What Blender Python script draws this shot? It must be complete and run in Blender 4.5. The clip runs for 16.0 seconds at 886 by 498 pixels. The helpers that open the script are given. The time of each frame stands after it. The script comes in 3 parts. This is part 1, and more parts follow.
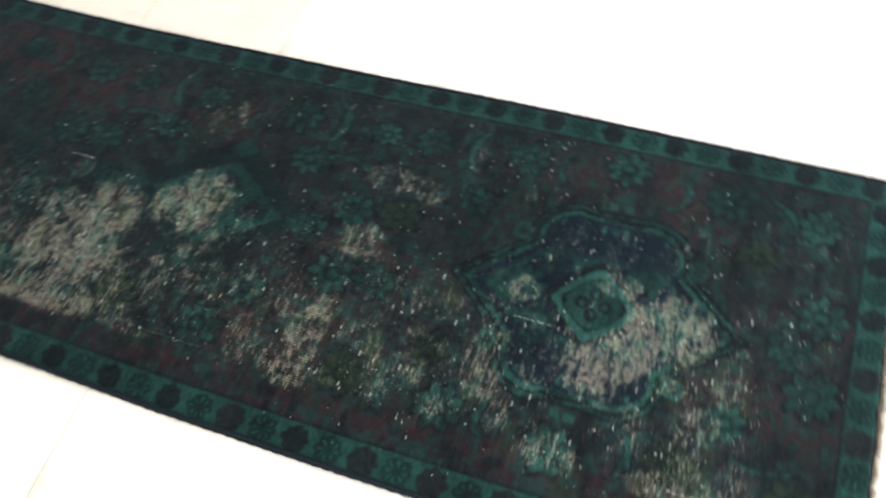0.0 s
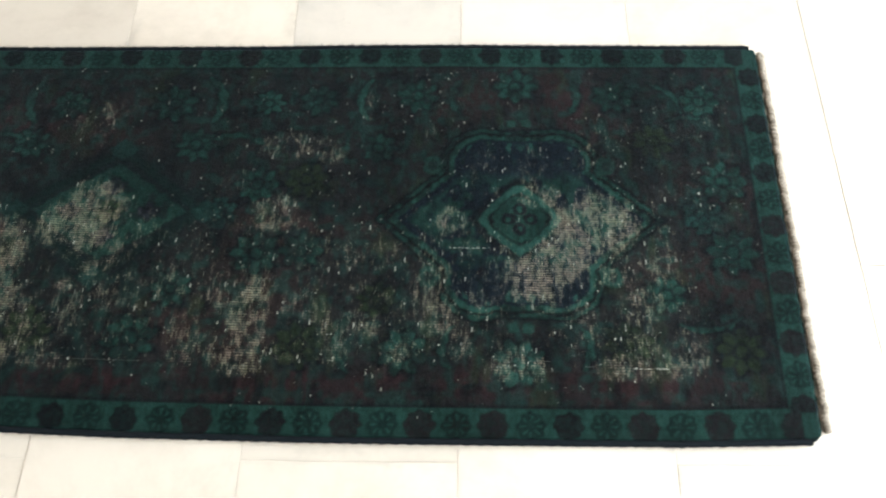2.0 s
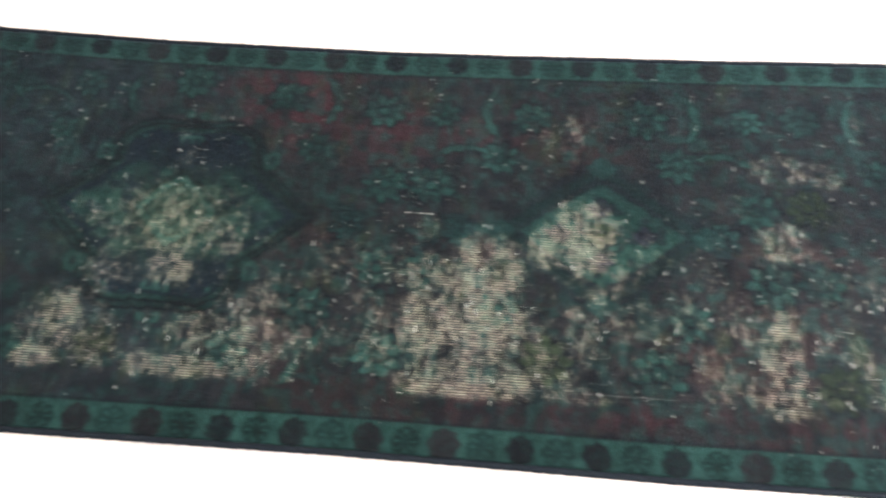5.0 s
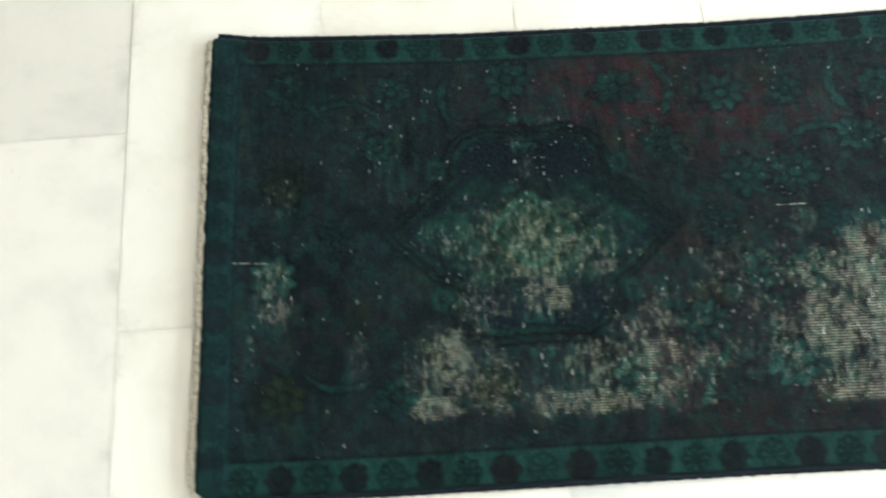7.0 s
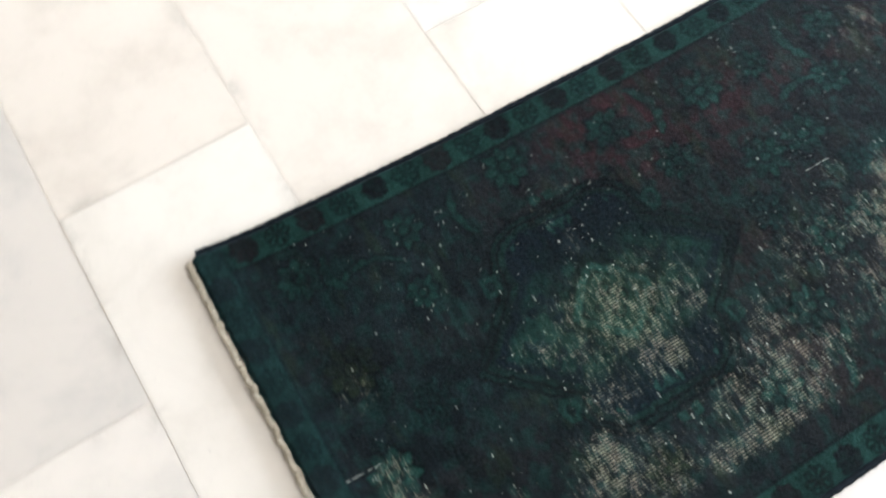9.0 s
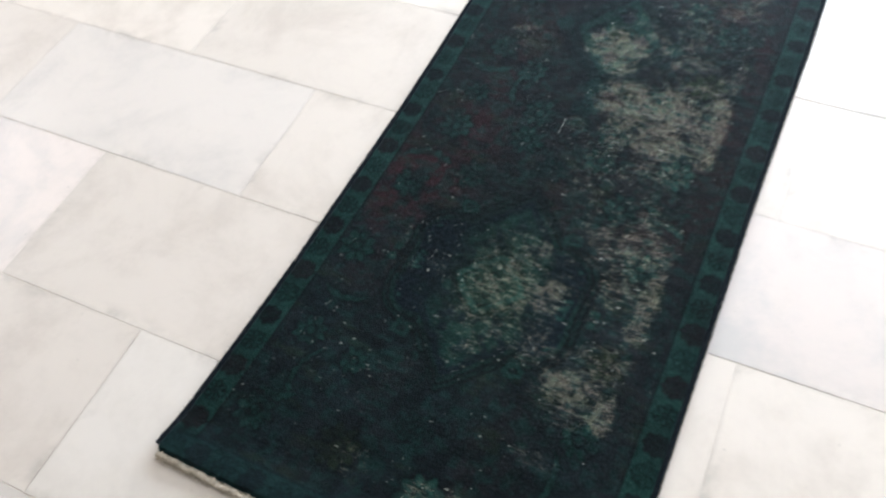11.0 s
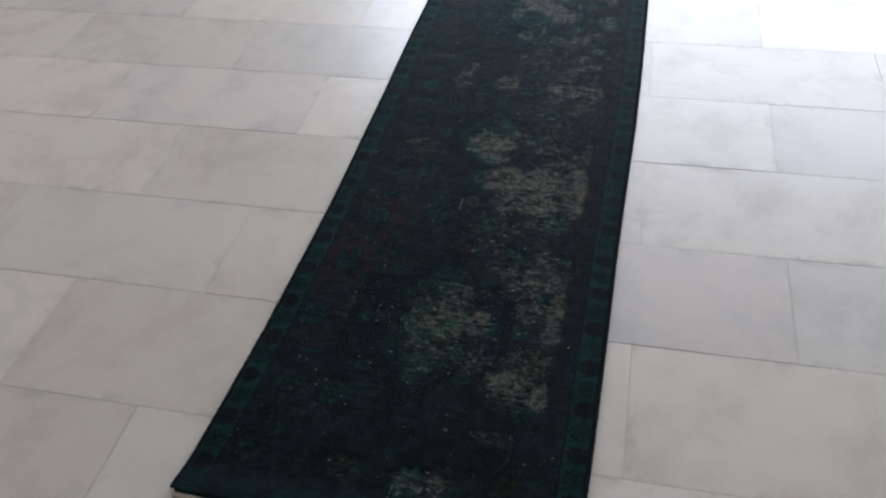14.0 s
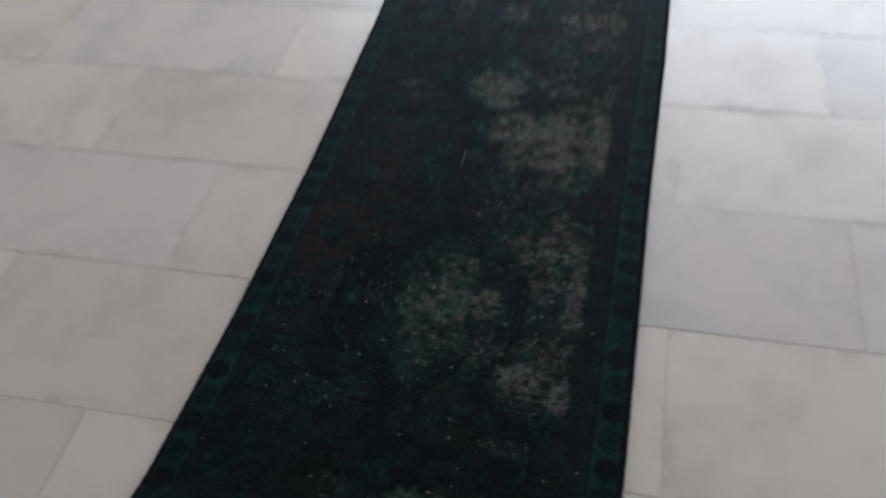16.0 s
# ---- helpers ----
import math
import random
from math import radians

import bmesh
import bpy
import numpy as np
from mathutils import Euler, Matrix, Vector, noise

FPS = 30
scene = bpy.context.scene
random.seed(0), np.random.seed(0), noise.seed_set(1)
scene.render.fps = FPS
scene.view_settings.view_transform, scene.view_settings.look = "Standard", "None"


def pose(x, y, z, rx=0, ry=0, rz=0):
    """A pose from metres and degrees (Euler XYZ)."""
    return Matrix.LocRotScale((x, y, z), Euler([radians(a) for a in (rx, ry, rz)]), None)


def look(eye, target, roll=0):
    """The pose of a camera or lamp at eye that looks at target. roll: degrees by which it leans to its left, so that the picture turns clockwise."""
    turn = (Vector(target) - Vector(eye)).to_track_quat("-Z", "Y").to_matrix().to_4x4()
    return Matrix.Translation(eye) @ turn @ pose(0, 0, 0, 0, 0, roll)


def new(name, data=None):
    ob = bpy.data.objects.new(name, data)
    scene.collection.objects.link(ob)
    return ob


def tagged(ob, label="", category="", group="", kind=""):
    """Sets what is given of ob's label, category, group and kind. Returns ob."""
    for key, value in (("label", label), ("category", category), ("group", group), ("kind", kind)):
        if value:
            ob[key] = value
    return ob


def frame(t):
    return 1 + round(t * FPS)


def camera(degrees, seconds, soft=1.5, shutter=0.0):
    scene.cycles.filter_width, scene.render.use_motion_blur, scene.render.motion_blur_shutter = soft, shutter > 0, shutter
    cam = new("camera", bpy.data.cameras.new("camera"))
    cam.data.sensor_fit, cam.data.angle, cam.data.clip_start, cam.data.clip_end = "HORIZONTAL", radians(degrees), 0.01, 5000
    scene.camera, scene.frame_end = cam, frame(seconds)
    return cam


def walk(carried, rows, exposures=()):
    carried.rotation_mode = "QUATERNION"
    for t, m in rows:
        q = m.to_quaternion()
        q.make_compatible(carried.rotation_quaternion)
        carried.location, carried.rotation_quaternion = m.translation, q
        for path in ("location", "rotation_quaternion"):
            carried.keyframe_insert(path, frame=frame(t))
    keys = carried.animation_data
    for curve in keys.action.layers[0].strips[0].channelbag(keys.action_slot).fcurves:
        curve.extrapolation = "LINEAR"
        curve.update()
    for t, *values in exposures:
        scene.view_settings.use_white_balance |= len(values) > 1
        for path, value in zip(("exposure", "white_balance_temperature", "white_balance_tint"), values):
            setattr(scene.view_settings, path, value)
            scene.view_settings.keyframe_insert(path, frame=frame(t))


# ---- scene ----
cam = camera(55.2, 16.0, soft=2.2, shutter=0.7)
PATH = [
    (0, (2.313, -0.316, 1.334), (1.851, 0.618, -0.373), -7.8),
    (0.5, (2.226, -0.381, 1.337), (2.026, 0.602, -0.394), -4.2),
    (1, (2.216, -0.361, 1.338), (2.136, 0.594, -0.417), -2.2),
    (1.5, (2.206, -0.36, 1.328), (2.13, 0.578, -0.437), -2.5),
    (2, (2.162, -0.384, 1.328), (2.09, 0.553, -0.438), -2.6),
    (2.5, (2.093, -0.372, 1.313), (1.998, 0.551, -0.458), -3.7),
    (3, (1.939, -0.271, 1.288), (1.794, 0.575, -0.519), -6.5),
    (3.5, (1.805, -0.245, 1.275), (1.64, 0.583, -0.537), -7.2),
    (4, (1.607, -0.297, 1.284), (1.511, 0.557, -0.522), -3.6),
    (4.5, (1.453, -0.343, 1.308), (1.375, 0.567, -0.471), -2.3),
    (5, (1.316, -0.325, 1.302), (1.192, 0.582, -0.476), -3.6),
    (5.2, (1.264, -0.318, 1.281), (1.087, 0.603, -0.485), -6.4),
    (7.3, (0.525, 0.012, 1.34), (0.543, 0.575, -0.579), -3.7),
    (7.5, (0.496, 0.085, 1.33), (0.501, 0.618, -0.598), -6.7),
    (8, (0.432, 0.184, 1.289), (0.515, 0.723, -0.635), -4.4),
    (8.2, (0.399, 0.216, 1.282), (0.545, 0.712, -0.65), -0.1),
    (10.3, (0.102, 0.054, 1.301), (0.886, 0.777, -0.391), -10.5),
    (10.5, (0.064, 0.034, 1.355), (0.887, 0.701, -0.341), -11.1),
    (11, (-0.051, 0.0, 1.383), (0.94, 0.596, -0.25), -6.8),
    (11.5, (-0.151, -0.104, 1.42), (0.949, 0.54, -0.121), -5.5),
    (12, (-0.328, -0.054, 1.449), (0.905, 0.5, -0.024), -3.6),
    (12.5, (-0.473, -0.025, 1.461), (0.845, 0.468, 0.04), -4.3),
    (13, (-0.526, -0.013, 1.479), (0.838, 0.405, 0.078), -3.5),
    (13.5, (-0.541, -0.029, 1.489), (0.846, 0.384, 0.11), -4.0),
    (14, (-0.545, -0.045, 1.485), (0.867, 0.371, 0.132), -4.5),
    (14.5, (-0.534, -0.058, 1.512), (0.884, 0.357, 0.165), -4.6),
    (15, (-0.545, -0.057, 1.504), (0.88, 0.362, 0.165), -4.8),
    (15.5, (-0.504, -0.048, 1.501), (0.92, 0.356, 0.157), -4.8),
    (16, (-0.272, 0.027, 1.33), (1.023, 0.426, -0.141), -5.7),
]
EXPOSURES = [
    (0, 1.12, 6500, 11), (0.5, 0.78, 6500, 11), (1.5, 0.62, 6650, 10), (2.5, 0.64, 6650, 10), (3.5, 1.82, 6750, 19), (5.2, 2.05, 6750, 22),
    (7.3, 1.3, 6150, 0), (8.2, 1.35, 6200, 10), (10.3, 1.08, 6050, 13), (11.0, 0.88, 6050, 14), (12.5, 0.03, 6120, 16), (13.5, -0.27, 6060, 16), (14.5, -0.74, 5900, 15), (15.0, -0.88, 5850, 14), (15.5, -0.85, 5850, 14), (16.0, -0.55, 6050, 16)]
walk(cam, [(t, look(eye, target, roll)) for t, eye, target, roll in PATH], EXPOSURES)

# ---- world and light ----
world = bpy.data.worlds.new("sky")
scene.world = world
world.use_nodes = True
wn = world.node_tree.nodes
sky = wn.new("ShaderNodeTexSky")
sky.sky_type = "NISHITA"
sky.sun_disc = False
sky.sun_elevation, sky.sun_rotation = radians(38), radians(70)
world.node_tree.links.new(sky.outputs[0], wn["Background"].inputs[0])
wn["Background"].inputs[1].default_value = 0.12


def area_lamp(name, m, sx, sy, watts, colour):
    data = bpy.data.lights.new(name, "AREA")
    data.shape, data.size, data.size_y = "RECTANGLE", sx, sy
    data.energy, data.color = watts, colour
    ob = new(name, data)
    ob.matrix_world = m
    return ob


# daylight that enters by the glazed front; added fill lamp in the long wall
area_lamp("front_daylight", look((4.66, -0.60, 1.25), (0, -0.60, 1.0)), 5.0, 2.3, 318, (0.82, 0.93, 1.0))
area_lamp("side_fill", look((0.9, 4.26, 1.75), (0.9, 0, 0.8)), 2.4, 1.5, 27, (1.0, 0.95, 0.88))

# ---- materials ----


def nodes_of(name):
    m = bpy.data.materials.new(name)
    m.use_nodes = True
    t = m.node_tree
    return m, t, t.nodes["Principled BSDF"]


def nd(t, kind, **values):
    n = t.nodes.new(kind)
    for k, v in values.items():
        if k in ("operation", "blend_type", "data_type", "attribute_name", "noise_dimensions", "feature", "wave_type", "bands_direction"):
            if k == "operation":
                n.operation = v
            elif k == "blend_type":
                n.blend_type = v
            elif k == "data_type":
                n.data_type = v
            elif k == "attribute_name":
                n.attribute_name = v
            elif k == "feature":
                n.feature = v
        else:
            n.inputs[k.replace("_", " ")].default_value = v
    return n


def maths(t, op, a, b=None, c=None, clamp=False):
    n = t.nodes.new("ShaderNodeMath")
    n.operation, n.use_clamp = op, clamp
    for i, v in enumerate((a, b, c)):
        if v is None:
            continue
        if isinstance(v, (int, float)):
            n.inputs[i].default_value = v
        else:
            t.links.new(v, n.inputs[i])
    return n.outputs[0]


def mix(t, fac, a, b, blend="MIX"):
    n = t.nodes.new("ShaderNodeMix")
    n.data_type, n.blend_type = "RGBA", blend
    for i, v in ((0, fac), (6, a), (7, b)):
        if isinstance(v, (int, float)):
            n.inputs[i].default_value = v
        elif isinstance(v, tuple):
            n.inputs[i].default_value = (*v, 1)
        else:
            t.links.new(v, n.inputs[i])
    return n.outputs[2]


def noise_of(t, vec, scale, detail=4, rough=0.55, distort=0.0):
    n = t.nodes.new("ShaderNodeTexNoise")
    n.inputs["Scale"].default_value = scale
    n.inputs["Detail"].default_value = detail
    n.inputs["Roughness"].default_value = rough
    n.inputs["Distortion"].default_value = distort
    if vec is not None:
        t.links.new(vec, n.inputs["Vector"])
    return n.outputs[0]


def ramp(t, fac, lo, hi):
    n = t.nodes.new("ShaderNodeMapRange")
    n.interpolation_type = "SMOOTHSTEP"
    n.inputs[1].default_value, n.inputs[2].default_value = lo, hi
    t.links.new(fac, n.inputs[0])
    return n.outputs[0]


def bump(t, p, height, strength, distance):
    b = t.nodes.new("ShaderNodeBump")
    b.inputs["Strength"].default_value, b.inputs["Distance"].default_value = strength, distance
    t.links.new(height, b.inputs["Height"])
    t.links.new(b.outputs[0], p.inputs["Normal"])


def marble(name, pale, cloud, cloudiness):
    """Polished limestone slab: soft clouds, faint veins, small pits, one tone a slab."""
    m, t, p = nodes_of(name)
    geo = t.nodes.new("ShaderNodeNewGeometry")
    info = t.nodes.new("ShaderNodeObjectInfo")
    shift = t.nodes.new("ShaderNodeVectorMath")
    shift.operation = "ADD"
    comb = t.nodes.new("ShaderNodeCombineXYZ")
    t.links.new(maths(t, "MULTIPLY", info.outputs["Random"], 37.0), comb.inputs[0])
    t.links.new(maths(t, "MULTIPLY", info.outputs["Random"], 91.0), comb.inputs[1])
    t.links.new(geo.outputs["Position"], shift.inputs[0])
    t.links.new(comb.outputs[0], shift.inputs[1])
    v = shift.outputs[0]
    clouds = ramp(t, noise_of(t, v, 4.5, 6, 0.66, 0.25), 0.42, 0.74)
    c = mix(t, maths(t, "MULTIPLY", clouds, cloudiness), pale, cloud)
    veins = noise_of(t, v, 3.2, 5, 0.6, 0.5)
    vein = ramp(t, maths(t, "ABSOLUTE", maths(t, "SUBTRACT", veins, 0.5)), 0.022, 0.0)
    c = mix(t, maths(t, "MULTIPLY", vein, 0.03), c, tuple(x * 0.62 for x in cloud))
    tone = maths(t, "MULTIPLY_ADD", info.outputs["Random"], 0.17, 0.87)
    toned = t.nodes.new("ShaderNodeCombineColor")
    for i in range(3):
        t.links.new(tone, toned.inputs[i])
    c = mix(t, 1.0, c, toned.outputs[0], "MULTIPLY")
    pits = ramp(t, noise_of(t, v, 95.0, 2, 0.5), 0.68, 0.76)
    big = ramp(t, noise_of(t, v, 16.0, 3, 0.5), 0.5, 0.68)
    c = mix(t, maths(t, "MULTIPLY", maths(t, "MULTIPLY", pits, big), 0.50), c, (0.30, 0.27, 0.23))
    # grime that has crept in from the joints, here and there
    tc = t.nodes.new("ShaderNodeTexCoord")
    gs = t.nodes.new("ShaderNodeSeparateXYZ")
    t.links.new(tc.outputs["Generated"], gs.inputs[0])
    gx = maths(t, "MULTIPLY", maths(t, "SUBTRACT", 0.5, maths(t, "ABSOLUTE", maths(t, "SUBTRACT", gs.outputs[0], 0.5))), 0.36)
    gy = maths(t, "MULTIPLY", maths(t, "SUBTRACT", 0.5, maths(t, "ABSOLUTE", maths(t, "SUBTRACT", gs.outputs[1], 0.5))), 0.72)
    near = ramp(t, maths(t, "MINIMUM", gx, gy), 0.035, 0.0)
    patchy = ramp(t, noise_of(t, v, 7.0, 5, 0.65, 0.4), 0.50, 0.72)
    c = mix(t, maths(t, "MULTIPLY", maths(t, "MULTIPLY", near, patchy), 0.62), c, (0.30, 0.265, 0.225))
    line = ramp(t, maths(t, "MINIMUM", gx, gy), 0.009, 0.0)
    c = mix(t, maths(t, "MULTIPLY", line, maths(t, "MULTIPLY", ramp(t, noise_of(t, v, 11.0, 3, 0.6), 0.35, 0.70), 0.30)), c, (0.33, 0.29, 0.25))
    t.links.new(c, p.inputs["Base Color"])
    smear = noise_of(t, v, 9.0, 4, 0.6)
    t.links.new(maths(t, "MULTIPLY_ADD", smear, 0.24, 0.22), p.inputs["Roughness"])
    p.inputs["Specular IOR Level"].default_value = 0.42
    bump(t, p, noise_of(t, v, 40.0, 3, 0.5), 0.05, 0.002)
    return m


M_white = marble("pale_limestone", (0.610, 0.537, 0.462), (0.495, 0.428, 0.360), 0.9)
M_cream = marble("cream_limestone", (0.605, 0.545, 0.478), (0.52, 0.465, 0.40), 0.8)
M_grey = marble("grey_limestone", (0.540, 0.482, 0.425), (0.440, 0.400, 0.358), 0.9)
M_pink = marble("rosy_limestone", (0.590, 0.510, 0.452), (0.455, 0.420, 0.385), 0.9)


def plain(name, colour, rough=0.6, grain=25.0, spread=0.12, metal=0.0):
    m, t, p = nodes_of(name)
    geo = t.nodes.new("ShaderNodeNewGeometry")
    n = noise_of(t, geo.outputs["Position"], grain, 5, 0.6)
    c = mix(t, n, tuple(x * (1 - spread) for x in colour), tuple(min(1, x * (1 + spread)) for x in colour))
    t.links.new(c, p.inputs["Base Color"])
    p.inputs["Roughness"].default_value, p.inputs["Metallic"].default_value = rough, metal
    bump(t, p, n, 0.15, 0.002)
    return m


M_grout = plain("grout", (0.56, 0.50, 0.435), 0.38, 14, 0.28)
M_plaster = plain("plaster", (0.46, 0.42, 0.37), 0.8, 8, 0.05)
M_ceiling = plain("ceiling_paint", (0.60, 0.58, 0.55), 0.85, 6, 0.04)
M_frame = plain("painted_frame", (0.12, 0.12, 0.125), 0.4, 30, 0.1)
M_tow = plain("brown_tow", (0.20, 0.165, 0.13), 0.95, 260, 0.7)
M_cord = plain("dark_wool", (0.007, 0.009, 0.011), 0.95, 400, 0.6)
M_cord.node_tree.nodes["Principled BSDF"].inputs["Specular IOR Level"].default_value = 0.05
M_cotton = plain("cotton", (0.38, 0.33, 0.26), 0.95, 260, 0.75)
M_paving = plain("outdoor_paving", (0.30, 0.29, 0.27), 0.8, 5, 0.2)

glass, gt, gp = nodes_of("clear_glass")
gp.inputs["Transmission Weight"].default_value, gp.inputs["Roughness"].default_value, gp.inputs["IOR"].default_value = 1.0, 0.0, 1.45


def pile_material():
    """Overdyed wool with bare cotton threads where the pile is worn off."""
    m, t, p = nodes_of("overdyed_wool")
    dye = nd(t, "ShaderNodeAttribute", attribute_name="dye").outputs["Color"]
    worn = nd(t, "ShaderNodeAttribute", attribute_name="wear").outputs["Fac"]
    fleck = nd(t, "ShaderNodeAttribute", attribute_name="fleck").outputs["Fac"]
    geo = t.nodes.new("ShaderNodeNewGeometry")
    pos = geo.outputs["Position"]
    sep = t.nodes.new("ShaderNodeSeparateXYZ")
    t.links.new(pos, sep.inputs[0])
    wob = noise_of(t, pos, 60.0, 2, 0.5)
    yy = maths(t, "MULTIPLY_ADD", wob, 0.0022, sep.outputs[1])
    xx = maths(t, "MULTIPLY_ADD", wob, 0.0030, sep.outputs[0])
    warp = maths(t, "ABSOLUTE", maths(t, "SINE", maths(t, "MULTIPLY", yy, math.pi / 0.0046)))
    weft = maths(t, "ABSOLUTE", maths(t, "SINE", maths(t, "MULTIPLY", xx, math.pi / 0.0050)))
    dots = maths(t, "MULTIPLY", ramp(t, warp, 0.25, 0.85), maths(t, "MULTIPLY_ADD", ramp(t, weft, 0.15, 0.75), 0.50, 0.50))
    fine = noise_of(t, pos, 420.0, 3, 0.6)
    tuft = noise_of(t, pos, 1100.0, 2, 0.6)
    stretch = t.nodes.new("ShaderNodeVectorMath")
    stretch.operation = "MULTIPLY"
    stretch.inputs[1].default_value = (330.0, 75.0, 40.0)
    t.links.new(pos, stretch.inputs[0])
    streaky = noise_of(t, stretch.outputs[0], 1.0, 2, 0.6)
    mottle = ramp(t, noise_of(t, pos, 130.0, 2, 0.6), 0.30, 0.62)
    left = maths(t, "MULTIPLY_ADD", maths(t, "SUBTRACT", fine, 0.5), 0.8, maths(t, "MULTIPLY_ADD", maths(t, "SUBTRACT", streaky, 0.5), 1.6, worn))
    bare = ramp(t, left, 0.36, 0.86)
    fac = maths(t, "MULTIPLY", maths(t, "MULTIPLY", bare, maths(t, "MULTIPLY_ADD", mottle, 0.62, 0.38)), maths(t, "MULTIPLY_ADD", dots, 0.78, 0.02))
    spot = maths(t, "MULTIPLY", ramp(t, fleck, 0.40, 1.0), maths(t, "MULTIPLY_ADD", warp, 0.5, 0.4))
    stain = noise_of(t, pos, 22.0, 3, 0.6)
    cotton = mix(t, ramp(t, stain, 0.35, 0.68), COTTON_A, COTTON_B)
    faded = mix(t, 1.0, dye, (10.0, 8.0, 7.0), "MULTIPLY")
    cotton = mix(t, maths(t, "MULTIPLY_ADD", mottle, -0.25, 0.40), cotton, faded)
    cotton = mix(t, maths(t, "MULTIPLY", fine, 0.3), cotton, dye)
    shade = maths(t, "MULTIPLY_ADD", maths(t, "ADD", fine, tuft), 0.75, 0.30)
    grey = t.nodes.new("ShaderNodeCombineColor")
    for i in range(3):
        t.links.new(shade, grey.inputs[i])
    wool = mix(t, 1.0, dye, grey.outputs[0], "MULTIPLY")
    wool = mix(t, ramp(t, worn, 0.05, 0.6), wool, mix(t, 1.0, wool, (1.9, 1.9, 1.8), "MULTIPLY"))
    t.links.new(mix(t, spot, mix(t, fac, wool, cotton), (0.40, 0.41, 0.35)), p.inputs["Base Color"])
    p.inputs["Roughness"].default_value = 0.80
    p.inputs["Specular IOR Level"].default_value = 0.035
    p.inputs["Sheen Weight"].default_value = 0.06
    p.inputs["Sheen Tint"].default_value = (0.60, 0.82, 1.0, 1)
    p.inputs["Sheen Roughness"].default_value = 0.45
    h = maths(t, "ADD", maths(t, "MULTIPLY", tuft, 0.5), maths(t, "MULTIPLY_ADD", fine, 0.8, maths(t, "MULTIPLY", dots, bare)))
    bump(t, p, h, 0.55, 0.0022)
    return m


COTTON_A, COTTON_B = (0.252, 0.240, 0.160), (0.268, 0.212, 0.158)
M_pile = pile_material()

# ---- building blocks ----


def mesh_of(name, bm):
    data = bpy.data.meshes.new(name)
    bm.to_mesh(data)
    bm.free()
    return data


def part(name, bm, material, parent, label=""):
    ob = new(name, mesh_of(name, bm))
    ob.data.materials.append(material)
    ob.parent = parent
    return tagged(ob, label) if label else ob


def box_into(bm, x0, x1, y0, y1, z0, z1, bevel=0.0):
    r = bmesh.ops.create_cube(bm, size=1.0)
    for v in r["verts"]:
        v.co = Vector((x0 + (v.co.x + 0.5) * (x1 - x0), y0 + (v.co.y + 0.5) * (y1 - y0), z0 + (v.co.z + 0.5) * (z1 - z0)))
    if bevel:
        es = list({e for v in r["verts"] for e in v.link_edges})
        bmesh.ops.bevel(bm, geom=es, offset=bevel, segments=2, affect="EDGES")
    return bm


def setting(name, boxes, material, label, bevel=0.0):
    bm = bmesh.new()
    for b in boxes:
        box_into(bm, *b, bevel)
    ob = new(name, mesh_of(name, bm))
    ob.data.materials.append(material)
    return tagged(ob, label, name.split("_")[0], kind="structure")


# ---- the room that closes round the floor ----
X0, X1, Y0, Y1, HIGH = -2.3, 4.6, -3.6, 4.2, 3.0
floor = setting("floor", [(X0, X1, Y0, Y1, -0.10, -0.0012)], M_grout, "pale polished limestone floor laid in running bond")
setting("wall_west", [(X0 - 0.2, X0, Y0 - 0.2, Y1 + 0.2, -0.1, HIGH)], M_plaster, "plain buff plastered wall")
setting("wall_south", [(X0, X1, Y0 - 0.2, Y0, -0.1, HIGH)], M_plaster, "plain buff plastered wall")
# opening left in this wall for the added fill lamp
setting("wall_north", [(X0, -0.4, Y1, Y1 + 0.2, -0.1, HIGH), (2.2, X1, Y1, Y1 + 0.2, -0.1, HIGH), (-0.4, 2.2, Y1, Y1 + 0.2, -0.1, 0.95),
                       (-0.4, 2.2, Y1, Y1 + 0.2, 2.55, HIGH)], M_plaster, "plain buff plastered wall with an opening for the added window")
setting("wall_east", [(X1, X1 + 0.2, 2.0, Y1 + 0.2, -0.1, HIGH), (X1, X1 + 0.2, Y0 - 0.2, -3.15, -0.1, HIGH),
                      (X1, X1 + 0.2, -3.15, 2.0, 2.45, HIGH), (X1, X1 + 0.2, -3.15, 2.0, -0.1, 0.0)], M_plaster, "plain buff plastered wall with a glazed front")
setting("ceiling", [(X0 - 0.2, X1 + 0.2, Y0 - 0.2, Y1 + 0.2, HIGH, HIGH + 0.15)], M_ceiling, "plain white ceiling")
setting("ground", [(-60, 60, -60, 60, -0.35, -0.2)], M_paving, "plain grey paving outside the room")


